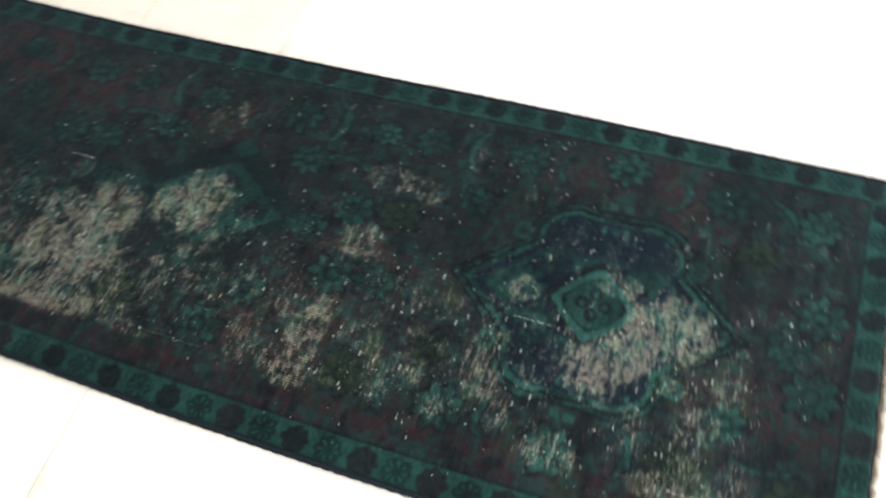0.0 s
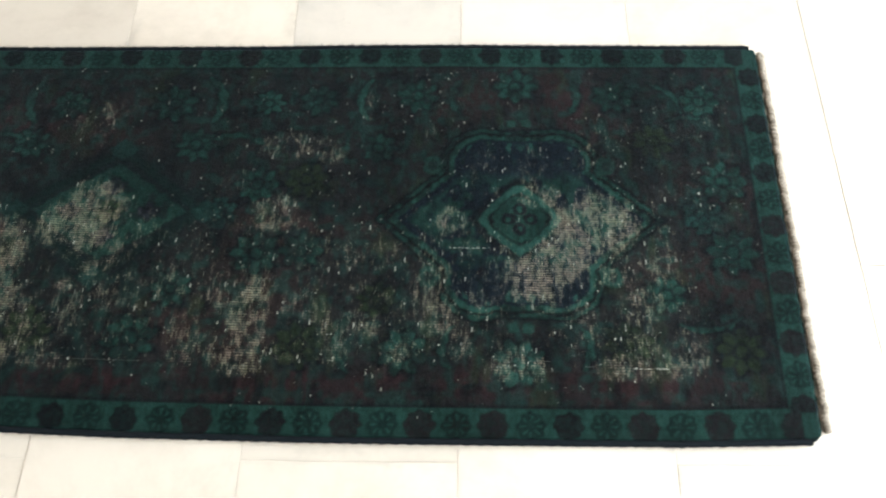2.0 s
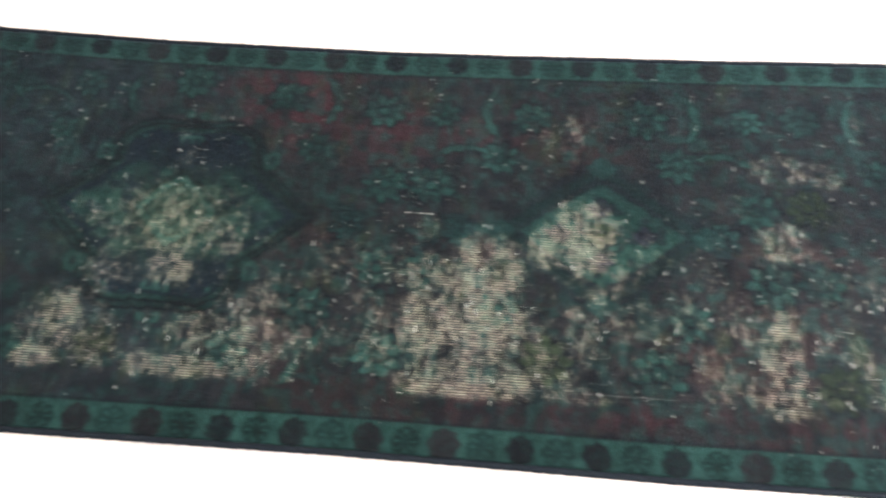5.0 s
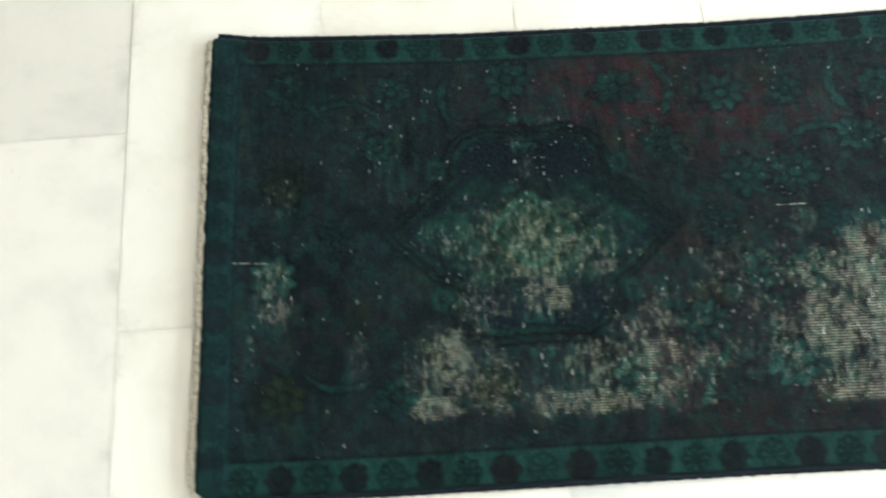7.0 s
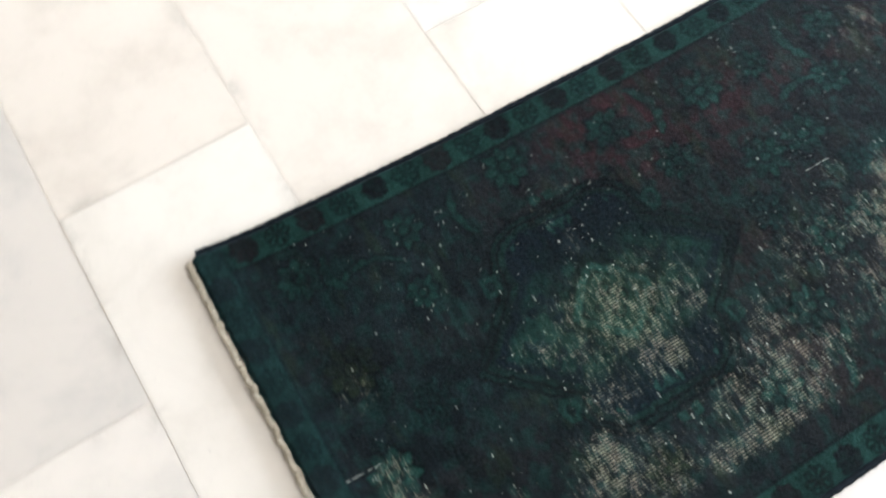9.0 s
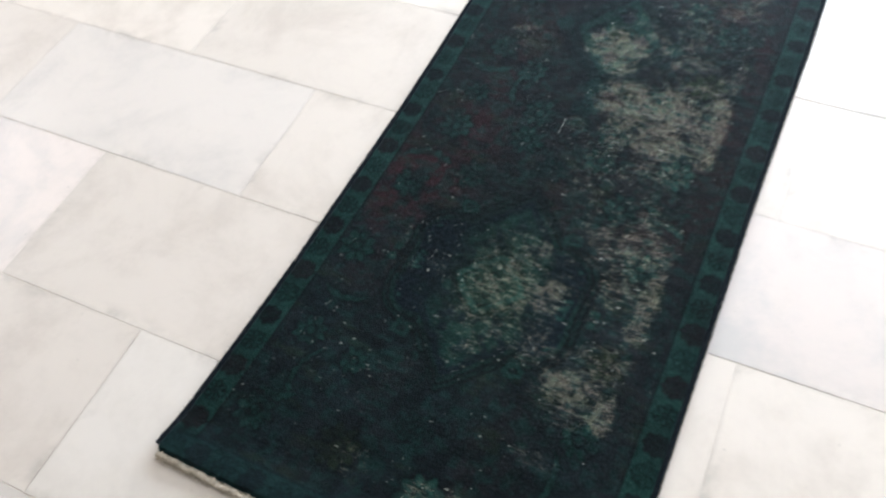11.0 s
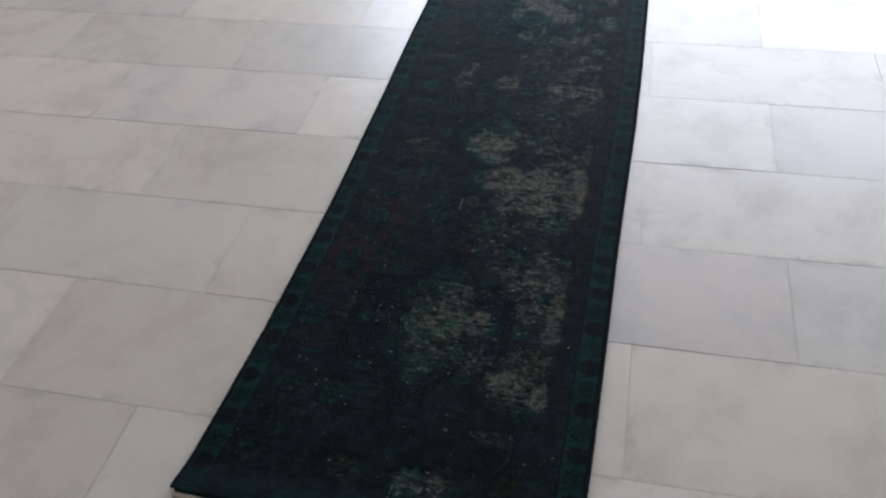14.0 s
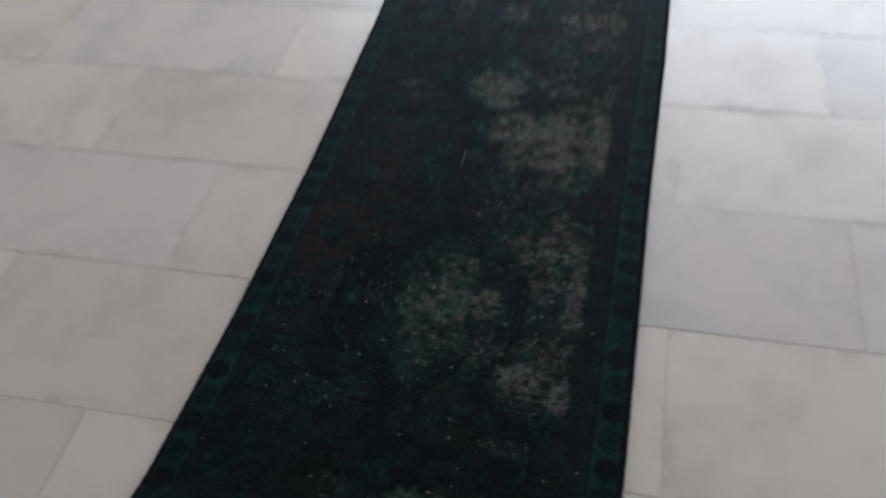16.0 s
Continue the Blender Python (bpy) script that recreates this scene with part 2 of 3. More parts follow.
def glazing(name, along, fixed, lo, hi, z0, z1, lights, label):
    """A framed window in a wall: frame bars and one pane a light."""
    thing = tagged(new(name), label, "window", kind="structure")
    w = 0.05

    def bar(a0, a1, b0, b1):
        bm = bmesh.new()
        if along == "y":
            box_into(bm, fixed - 0.03, fixed + 0.03, a0, a1, b0, b1, 0.004)
        else:
            box_into(bm, a0, a1, fixed - 0.03, fixed + 0.03, b0, b1, 0.004)
        part("frame_bar", bm, M_frame, thing)
    bar(lo, hi, z0, z0 + w)
    bar(lo, hi, z1 - w, z1)
    step = (hi - lo) / lights
    for i in range(lights + 1):
        a = lo + i * step
        a = min(max(a, lo + w / 2), hi - w / 2)
        bar(a - w / 2, a + w / 2, z0 + w, z1 - w)
    for i in range(lights):
        a0, a1 = lo + i * step + w / 2 + (w / 2 if i == 0 else 0), lo + (i + 1) * step - w / 2 - (w / 2 if i == lights - 1 else 0)
        bm = bmesh.new()
        if along == "y":
            box_into(bm, fixed - 0.004, fixed + 0.004, a0, a1, z0 + w, z1 - w)
        else:
            box_into(bm, a0, a1, fixed - 0.004, fixed + 0.004, z0 + w, z1 - w)
        pane = part("pane", bm, glass, thing)
        pane.visible_shadow = False


glazing("window_1", "y", X1 + 0.13, -3.15, 2.0, 0.0, 2.45, 4, "dark-framed glazed shop front in four lights")
# this second one is unseen, made up to house the fill lamp
glazing("added_window", "x", Y1 + 0.13, -0.4, 2.2, 0.95, 2.55, 2, "dark-framed unseen window in two lights, added for fill light")

# ---- the rug ----
RX0, RX1 = 0.200, 2.716          # its two ends
THICK = 0.010


def far_edge(x):
    return np.interp(x, (0.20, 0.30, 0.45, 0.65, 0.9, 1.1, 1.3, 1.5, 1.7, 1.9, 2.1, 2.4, 2.73),
                     (0.786, 0.778, 0.771, 0.763, 0.760, 0.758, 0.761, 0.766, 0.770, 0.777, 0.782, 0.785, 0.790)) - 0.003


def near_edge(x):
    return np.interp(x, (0.20, 0.5, 0.8, 1.1, 1.4, 1.6, 1.9, 2.1, 2.3, 2.5, 2.73),
                     (-0.026, -0.029, -0.028, -0.027, -0.030, -0.033, -0.032, -0.029, -0.025, -0.021, -0.010)) + 0.003


rng = np.random.default_rng(7)
NX, NY = 1110, 364               # about one knot a step
ux, uy = np.linspace(0, 1, NX), np.linspace(0, 1, NY)
xs = RX0 + (RX1 - RX0) * ux
X = np.repeat(xs[:, None], NY, 1)
lo, hi = near_edge(xs)[:, None], far_edge(xs)[:, None]
YG = lo + (hi - lo) * uy[None, :]                    # across the floor
Y = np.repeat((-0.034 + 0.824 * uy)[None, :], NX, 0)   # across the drawing, as if woven straight


def lattice(cx, cy, seed):
    """Smooth noise over the rug, 0 to 1, with cells of cx by cy metres."""
    r = np.random.default_rng(seed)
    nx, ny = int(2.6 / cx) + 3, int(0.9 / cy) + 3
    g = r.random((nx, ny))
    fx, fy = (X - RX0) / cx, (Y + 0.04) / cy
    ix, iy = np.clip(fx.astype(int), 0, nx - 2), np.clip(fy.astype(int), 0, ny - 2)
    tx, ty = fx - ix, fy - iy
    tx, ty = tx * tx * (3 - 2 * tx), ty * ty * (3 - 2 * ty)
    return (g[ix, iy] * (1 - tx) + g[ix + 1, iy] * tx) * (1 - ty) + (g[ix, iy + 1] * (1 - tx) + g[ix + 1, iy + 1] * tx) * ty


def step(v, a, b):
    s = np.clip((v - a) / (b - a), 0, 1)
    return s * s * (3 - 2 * s)


dye = np.zeros((NX, NY, 3))
jog_x = (lattice(0.009, 0.009, 21) - 0.5) * 0.006      # the drawing wavers from knot to knot
jog_y = (lattice(0.009, 0.009, 22) - 0.5) * 0.006
# the weave draws in a little towards the middle
drift = np.interp(X, (0.2, 0.7, 1.0, 1.5, 1.9, 2.2, 2.7), (0.0, 0.012, 0.015, 0.015, 0.009, 0.006, 0.0))
X = X + drift
PX, PY = X + jog_x, Y + jog_y

FIELD, MAROON, RED = np.array((0.0060, 0.0061, 0.0064)), np.array((0.0118, 0.0068, 0.0068)), np.array((0.0220, 0.0072, 0.0084))
TEAL, DEEP, NAVY, OLIVE, INK = (np.array((0.0078, 0.0262, 0.0212)), np.array((0.0048, 0.0148, 0.0130)), np.array((0.0035, 0.0062, 0.0092)),
                                np.array((0.0095, 0.0150, 0.0082)), np.array((0.0032, 0.0042, 0.0050)))


def lay(mask, colour):
    global dye
    dye = dye * (1 - mask[..., None]) + mask[..., None] * colour


def blob(cx, cy, rx, ry):
    return np.exp(-((X - cx) / rx) ** 2 - ((Y - cy) / ry) ** 2)


lay(np.ones_like(X), FIELD)
lay(step(lattice(0.16, 0.10, 3), 0.45, 0.9) * 0.7, MAROON)
lay(step(X, 1.15, 0.55) * (0.75 - 0.25 * step(lattice(0.08, 0.06, 5), 0.3, 0.8)), np.array((0.0046, 0.0084, 0.0098)))
# redder dye where it took less of the green
for cx, cy, rx, ry, k in ((0.98, 0.64, 0.16, 0.08, 0.9), (0.90, 0.70, 0.10, 0.04, 0.7), (1.12, 0.57, 0.10, 0.06, 0.5), (1.75, 0.055, 0.45, 0.022, 0.6),
                          (2.20, 0.060, 0.40, 0.03, 0.4), (1.30, 0.62, 0.2, 0.06, 0.35), (2.36, 0.63, 0.06, 0.09, 0.3)):
    lay(blob(cx, cy, rx, ry) * k * step(lattice(0.04, 0.03, int(cx * 100)), 0.15, 0.7), RED)


GRIT = step(lattice(0.0045, 0.0060, 29), 0.25, 0.75)
MOTH = step(lattice(0.012, 0.012, 23) * 0.6 + lattice(0.05, 0.05, 24) * 0.4, 0.3, 0.7)


def rosette(cx, cy, r, petals=8, colour=TEAL, turn=0.0):
    """A flower head: dark outline, petals with dark seams, ringed eye."""
    dx, dy = PX - cx, PY - cy
    d, a = np.hypot(dx, dy) / r, np.arctan2(dy, dx) + turn
    edge = 0.86 + 0.14 * np.cos(petals * a)
    fade = (0.36 + 0.62 * MOTH) * (0.72 + 0.28 * GRIT)
    lay(step(d, edge + 0.30, edge + 0.08) * (0.45 + 0.45 * GRIT), INK * 0.75)
    lay(step(d, edge + 0.03, edge - 0.08) * fade, colour)
    seam = step(np.cos(petals * a), -0.55, -0.95) * step(d, 0.36, 0.46) * step(d, edge, edge - 0.1)
    lay(seam * (0.5 + 0.4 * GRIT), INK * 0.7)
    lay(step(d, 0.44, 0.32) * 0.8, INK * 0.7)
    lay(step(d, 0.27, 0.18) * fade, colour)


def arc(cx, cy, r, a0, a1, width, colour=TEAL, k=0.85):
    """A curved stem or sickle leaf, thick in the middle."""
    mid, span = radians((a0 + a1) / 2), (a1 - a0) * 0.34
    cx, cy, r = cx - 0.8 * r * math.cos(mid), cy - 0.8 * r * math.sin(mid), r * 1.8
    a0 = math.degrees(mid) - span
    dx, dy = PX - cx, PY - cy
    d, a = np.hypot(dx, dy), np.degrees(np.arctan2(dy, dx)) % 360
    along = ((a - a0) % 360) / (2 * span)
    w = width * (0.62 + 0.38 * np.abs(np.sin(along * 14))) * np.sqrt(np.clip(1 - (2 * along - 1) ** 2, 0, 1))
    lay(step(np.abs(d - r), w + 0.006, w + 0.002) * (along <= 1) * 0.6, INK * 0.75)
    lay(step(np.abs(d - r), w + 0.001, w - 0.002) * (along <= 1) * k * (0.35 + 0.65 * MOTH), colour)


def lozenge(cx, cy, rx, ry, colour, k=1.0, soft=0.05, power=1.0):
    v = (np.abs(PX - cx) / rx) ** power + (np.abs(PY - cy) / ry) ** power
    lay(step(v, 1 + soft, 1 - soft) * k * (0.7 + 0.3 * MOTH), colour)


MID = 0.388
# scraps of other colours between the motifs
lay(step(lattice(0.016, 0.016, 25), 0.52, 0.82) * 0.60, DEEP)
lay(step(lattice(0.007, 0.014, 30), 0.60, 0.90) * 0.50, DEEP * 1.1)
lay(step(lattice(0.009, 0.009, 36) * 0.6 + lattice(0.045, 0.035, 37) * 0.4, 0.62, 0.80) * 0.32, TEAL * 0.7)
lay(step(lattice(0.022, 0.030, 26), 0.58, 0.85) * 0.65, INK * 0.8)
lay(step(lattice(0.030, 0.060, 27) * 0.7 + lattice(0.008, 0.02, 28) * 0.3, 0.62, 0.9) * 0.45, OLIVE)
# flower rows on the far and near sides of the field
for x, y, r in ((0.34, 0.675, 0.040), (0.525, 0.672, 0.036), (0.735, 0.690, 0.042), (0.925, 0.664, 0.040), (1.111, 0.644, 0.042), (1.222, 0.640, 0.032),
                (1.384, 0.640, 0.038), (1.587, 0.644, 0.046), (1.770, 0.645, 0.032), (1.866, 0.651, 0.038), (2.056, 0.662, 0.042), (2.243, 0.687, 0.044),
                (2.429, 0.661, 0.042), (2.590, 0.649, 0.040)):
    rosette(x, y, r, 8, TEAL * (0.62 + 0.3 * rng.random()), rng.random())
for x, y, r in ((0.335, 0.120, 0.040), (0.52, 0.115, 0.038), (0.675, 0.120, 0.040), (0.90, 0.130, 0.04), (1.150, 0.136, 0.044), (1.421, 0.145, 0.046),
                (1.600, 0.135, 0.048), (1.881, 0.126, 0.046), (2.055, 0.117, 0.044), (2.246, 0.098, 0.046), (2.425, 0.136, 0.044), (2.608, 0.121, 0.044)):
    rosette(x, y, r, 8, (TEAL if rng.random() < 0.6 else OLIVE) * (0.62 + 0.3 * rng.random()), rng.random())
for x, y, r in ((0.995, 0.545, 0.040), (1.330, 0.544, 0.038), (1.645, 0.541, 0.040), (1.988, 0.536, 0.036), (2.495, 0.552, 0.040), (0.50, 0.56, 0.030),
                (1.128, 0.474, 0.042), (1.211, 0.477, 0.042), (1.772, 0.452, 0.042), (1.862, 0.462, 0.042), (2.614, 0.462, 0.046), (2.615, 0.310, 0.046),
                (0.340, 0.500, 0.046), (0.318, 0.325, 0.044), (1.025, 0.215, 0.040), (1.652, 0.231, 0.038), (1.790, 0.304, 0.046), (2.006, 0.215, 0.036)):
    rosette(x, y, r, 8, (TEAL if rng.random() < 0.75 else OLIVE) * (0.6 + 0.3 * rng.random()), rng.random())
for x, y, r in ((2.495, 0.228, 0.038), (1.34, 0.235, 0.038), (1.130, 0.300, 0.040), (1.210, 0.300, 0.040), (1.868, 0.310, 0.040)):
    rosette(x, y, r, 8, TEAL * 0.7, rng.random())
# sickle leaves and stems
for x, y, r, a0, a1, w in ((0.655, 0.655, 0.04, 120, 240, 0.008), (0.975, 0.660, 0.045, -60, 70, 0.010), (1.345, 0.650, 0.045, 120, 250, 0.011),
                           (1.635, 0.650, 0.045, -60, 80, 0.011), (1.985, 0.650, 0.040, 110, 250, 0.008), (2.150, 0.660, 0.03, 110, 250, 0.008),
                           (2.330, 0.660, 0.03, -70, 70, 0.008), (2.500, 0.640, 0.045, -20, 100, 0.006), (1.265, 0.520, 0.045, 40, 150, 0.008),
                           (1.720, 0.520, 0.045, 30, 140, 0.008), (2.560, 0.560, 0.05, 60, 130, 0.006)):
    arc(x, y, r, a0, a1, w, TEAL * 0.85)
for x, y, r, a0, a1, w in ((1.985, 0.130, 0.040, 110, 250, 0.009), (2.150, 0.125, 0.03, 110, 250, 0.008), (2.335, 0.125, 0.03, -70, 70, 0.008),
                           (1.080, 0.130, 0.040, 110, 250, 0.010), (0.975, 0.130, 0.045, -70, 70, 0.010), (0.440, 0.600, 0.05, 20, 150, 0.006),
                           (0.430, 0.18, 0.05, 200, 330, 0.006), (2.56, 0.21, 0.05, 220, 330, 0.006), (0.410, 0.660, 0.03, 120, 250, 0.010)):
    arc(x, y, r, a0, a1, w, TEAL * 0.8)
# small palmettes on the middle line
for x, r in ((1.068, 0.034), (1.262, 0.030), (1.712, 0.032), (2.570, 0.038), (0.425, 0.034)):
    rosette(x, MID, r, 6, DEEP * 1.15, 0.5)
    rosette(x, MID + 0.6 * r, r * 0.55, 5, DEEP * 1.1, 0.2)
    rosette(x, MID - 0.6 * r, r * 0.55, 5, DEEP * 1.1, 0.9)


def medallion(cx, cy, fresh=1.0):
    """A pointed navy medallion with two scallops above and below, double teal outline and a stepped diamond in its heart."""
    dx, dy = np.abs(PX - cx), np.abs(PY - cy)
    points = np.minimum((0.216 - dx - 1.05 * dy) * 0.72, 0.125 - dy)
    head = np.maximum(0.052 - np.hypot(dx - 0.064, dy - 0.122), np.minimum(0.064 - dx, 0.170 - dy))
    inside = np.maximum(points, head)
    lay(step(inside, -0.036, -0.029), INK * 0.7)
    lay(step(inside, -0.029, -0.025) * (0.15 + 0.65 * MOTH) * fresh, TEAL * 0.75)
    lay(step(inside, -0.021, -0.017), INK * 0.6)
    lay(step(inside, -0.016, -0.011) * (0.3 + 0.65 * MOTH) * fresh, TEAL * 0.9)
    lay(step(inside, -0.005, -0.001), NAVY * 0.72)
    # arched head: teal spandrels between two navy arches, with small drips from the arches
    arch = np.hypot(dx - 0.058, np.clip(dy - 0.122, 0, None))
    lay(step(arch, 0.060, 0.064) * step(dy, 0.115, 0.125) * step(inside, 0.0, 0.004) * (0.2 + 0.5 * MOTH), TEAL * 0.9)
    drip = step(np.cos((dx - 0.056) * 2 * math.pi / 0.036), 0.70, 0.88) * step(arch, 0.044, 0.050) * step(dy, 0.120, 0.130) * step(inside, 0.0, 0.004)
    lay(drip * 0.8, TEAL)
    for sx in (-1, 1):
        for sy in (-1, 1):
            lozenge(cx + sx * 0.013, cy + sy * 0.216, 0.009, 0.009, TEAL * 0.8, 0.9, 0.15, 4.0)
            lozenge(cx + sx * 0.158, cy + sy * 0.118, 0.016, 0.020, TEAL * 0.8, 0.8, 0.15, 3.0)
            lozenge(cx + sx * 0.158, cy + sy * 0.118, 0.007, 0.010, INK, 0.8, 0.2, 3.0)
    for sx in (-1, 1):
        lozenge(cx + sx * 0.145, cy, 0.050, 0.040, TEAL * 0.6, 0.65, 0.2, 1.3)
        lozenge(cx + sx * 0.145, cy, 0.024, 0.020, NAVY, 0.8, 0.15, 1.3)
        for sy in (-1, 1):
            lozenge(cx + sx * 0.085, cy + sy * 0.085, 0.030, 0.022, DEEP * 0.7, 0.5, 0.3, 1.2)
    # greener wool showing through round the heart
    scraps = step(lattice(0.020, 0.016, 71) * 0.6 + lattice(0.007, 0.010, 72) * 0.4, 0.42, 0.66)
    lay(step(inside, 0.004, 0.02) * step(dy, 0.110, 0.075) * scraps * 0.75, TEAL * 0.62)
    lay(step(inside, 0.0, 0.01) * step(lattice(0.012, 0.02, 73), 0.65, 0.88) * 0.35, DEEP * 0.7)
    lozenge(cx, cy, 0.090, 0.092, INK * 0.7, 0.9, 0.06, 1.15)
    lozenge(cx, cy, 0.074, 0.076, TEAL, 1.0, 0.05, 1.15)
    lozenge(cx, cy, 0.058, 0.060, INK * 0.6, 1.0, 0.07, 1.15)
    lozenge(cx, cy, 0.049, 0.051, TEAL * 0.6, 0.9, 0.07, 1.4)
    for sx, sy in ((0, 1), (0, -1), (1, 0), (-1, 0)):
        d = np.hypot(PX - cx - sx * 0.019, PY - cy - sy * 0.021)
        lay(step(d, 0.014, 0.011), INK)
        lay(step(d, 0.006, 0.004), TEAL * 0.7)


medallion(2.249, 0.378)
medallion(0.756, 0.394, 0.5)
# this one is faded and muddied in its heart
lay(blob(0.762, 0.385, 0.15, 0.11) * (0.35 + 0.45 * GRIT), OLIVE * 0.6 + DEEP * 0.3)
# the small diamond between them
DX, DY = 1.511, 0.390
lozenge(DX, DY, 0.200, 0.165, INK, 0.75, 0.06, 1.05)
lozenge(DX, DY, 0.180, 0.148, DEEP * 0.45, 0.8, 0.05, 1.05)
lozenge(DX, DY, 0.150, 0.124, INK, 0.8, 0.05, 1.05)
lozenge(DX, DY, 0.140, 0.104, TEAL * 0.6, 1.0, 0.05, 1.05)
lay(step(np.abs(PX - DX) / 0.140 + np.abs(PY - DY) / 0.104, 1.0, 0.9) * step(lattice(0.014, 0.014, 74), 0.50, 0.72) * 0.7, INK * 1.2)
for sx, sy in ((0, 1), (0, -1), (1, 0), (-1, 0)):
    rosette(DX + sx * 0.072, DY + sy * 0.055, 0.020, 4, NAVY + RED * 0.15)
    lozenge(DX + sx * 0.175, DY + sy * 0.140, 0.030, 0.026, DEEP, 0.9, 0.1)
rosette(DX, DY, 0.026, 8, OLIVE)

# border: teal band with dark and green roundels in turn
side = np.minimum(hi - YG, YG - lo)
ends = np.minimum(RX1 - X + drift, X - drift - RX0)
BAND_SIDE, BAND_END = 0.052, 0.048
in_side, in_end = step(side, BAND_SIDE + 0.001, BAND_SIDE - 0.001), step(ends, BAND_END + 0.001, BAND_END - 0.001)
band = np.maximum(in_side, in_end)
inner = np.maximum(step(side, BAND_SIDE + 0.007, BAND_SIDE + 0.004), step(ends, BAND_END + 0.007, BAND_END + 0.004))
lay(inner * 0.6, INK * 0.8)
lay(band * (0.82 + 0.18 * MOTH), TEAL * 0.80)


def roundels(u, v, count_from, pitch, mask):
    k = np.floor((u - count_from) / pitch + 0.5)
    du, dv = u - count_from - k * pitch, v
    kind = (np.sin(k * 12.9898 + count_from * 3.1) * 43758.5453) % 1.0
    d = np.hypot(du, dv)
    dark = (k % 2 == 0)
    edge = 0.0228 + 0.0016 * np.cos(8 * np.arctan2(dv, du)) + 0.003 * (kind - 0.5)
    body = step(d, edge + 0.002, edge - 0.001) * mask
    shade = np.where(dark[..., None], INK * 0.65 + MAROON * (0.30 * kind)[..., None], DEEP * (0.36 + 0.30 * kind)[..., None])
    global dye
    hold = (body * (0.78 + 0.20 * GRIT))[..., None]
    dye = dye * (1 - hold) + hold * shade
    seam = step(np.cos(8 * np.arctan2(dv, du)), 0.2, 0.9) * step(d, 0.0195, 0.0175) * step(d, 0.007, 0.009) * mask * (~dark)
    lay(seam * 0.85, TEAL * 0.9)


roundels(PX, YG - (lo + 0.024), 1.620, 0.0586, in_side * (Y < 0.3) * (ends > 0.03))
roundels(PX, YG - (hi - 0.024), 1.358, 0.0597, in_side * (Y > 0.5) * (ends > 0.03))
roundels(PY, PX - jog_x - (RX1 - 0.023), 0.365, 0.0575, in_end * (X > 2) * (side > 0.045))
roundels(PY, PX - jog_x - (RX0 + 0.023), 0.365, 0.0575, in_end * (X < 1) * (side > 0.045))
# the dye lies darker over the border at this end
lay(step(ends, BAND_END + 0.012, BAND_END) * (X < 1) * 0.55, np.array((0.0042, 0.0098, 0.0108)))
# rolled dark margin and uneven take-up of the dye
lay(step(side, 0.006, 0.002) * 0.9, INK)
abrash = 0.72 + 0.34 * lattice(0.05, 0.9, 31) + 0.26 * (lattice(0.12, 0.12, 32) - 0.5) + 0.22 * (lattice(0.02, 0.02, 33) - 0.5)
abrash += 0.30 * (lattice(0.0042, 0.050, 34) - 0.5) + 0.42 * (lattice(0.006, 0.007, 35) - 0.5)
dye *= np.clip(abrash, 0.35, 1.8)[..., None]

# wear: bare patches (centre, half-widths, strength), broken up by streaks across the rug
wear = np.zeros_like(X)
MED_A = ((2.382, 0.369, 0.069, 0.067, 1.1), (2.276, 0.259, 0.062, 0.045, 1.1), (2.321, 0.298, 0.048, 0.046, 1.0), (2.284, 0.428, 0.042, 0.026, 0.75), (2.274, 0.485, 0.034, 0.039, 0.5),
         (2.128, 0.378, 0.031, 0.027, 0.8), (2.15, 0.319, 0.032, 0.014, 0.5), (2.111, 0.176, 0.034, 0.038, 0.8), (2.15, 0.134, 0.024, 0.033, 0.65), (2.243, 0.089, 0.046, 0.037, 0.8),
         (2.344, 0.152, 0.028, 0.044, 0.45), (2.435, 0.277, 0.035, 0.03, 0.6), (2.423, 0.091, 0.054, 0.027, 0.7), (2.526, 0.122, 0.031, 0.046, 0.65), (2.477, 0.077, 0.037, 0.031, 0.7))
CENTRE = ((1.81, 0.389, 0.042, 0.037, 0.85), (1.861, 0.359, 0.026, 0.027, 0.5), (1.793, 0.177, 0.034, 0.076, 0.95), (1.79, 0.098, 0.038, 0.031, 0.95), (1.739, 0.22, 0.029, 0.029, 0.65),
          (1.689, 0.138, 0.033, 0.054, 0.65), (1.878, 0.306, 0.03, 0.071, 0.45), (1.827, 0.542, 0.065, 0.03, 0.6), (1.902, 0.529, 0.028, 0.029, 0.6), (1.462, 0.597, 0.021, 0.052, 0.6),
          (1.96, 0.635, 0.014, 0.033, 0.45), (1.909, 0.27, 0.036, 0.081, 0.45), (1.681, 0.218, 0.053, 0.06, 0.42), (2.084, 0.566, 0.012, 0.031, 0.4))
DIAMOND = ((1.477, 0.382, 0.064, 0.07, 1.0), (1.423, 0.357, 0.038, 0.044, 0.9), (1.567, 0.352, 0.044, 0.049, 0.5), (1.316, 0.304, 0.063, 0.075, 1.0), (1.319, 0.194, 0.07, 0.063, 1.0),
           (1.223, 0.197, 0.050, 0.066, 1.0), (1.327, 0.105, 0.074, 0.044, 1.05), (1.237, 0.098, 0.055, 0.042, 1.0), (1.178, 0.312, 0.05, 0.044, 0.5), (1.475, 0.205, 0.028, 0.046, 0.8),
           (1.475, 0.088, 0.057, 0.017, 0.6), (1.209, 0.393, 0.026, 0.031, 0.5), (2.014, 0.206, 0.026, 0.058, 0.35), (1.584, 0.213, 0.044, 0.039, 0.4), (1.257, 0.262, 0.045, 0.065, 0.95), (1.205, 0.300, 0.050, 0.045, 0.7))
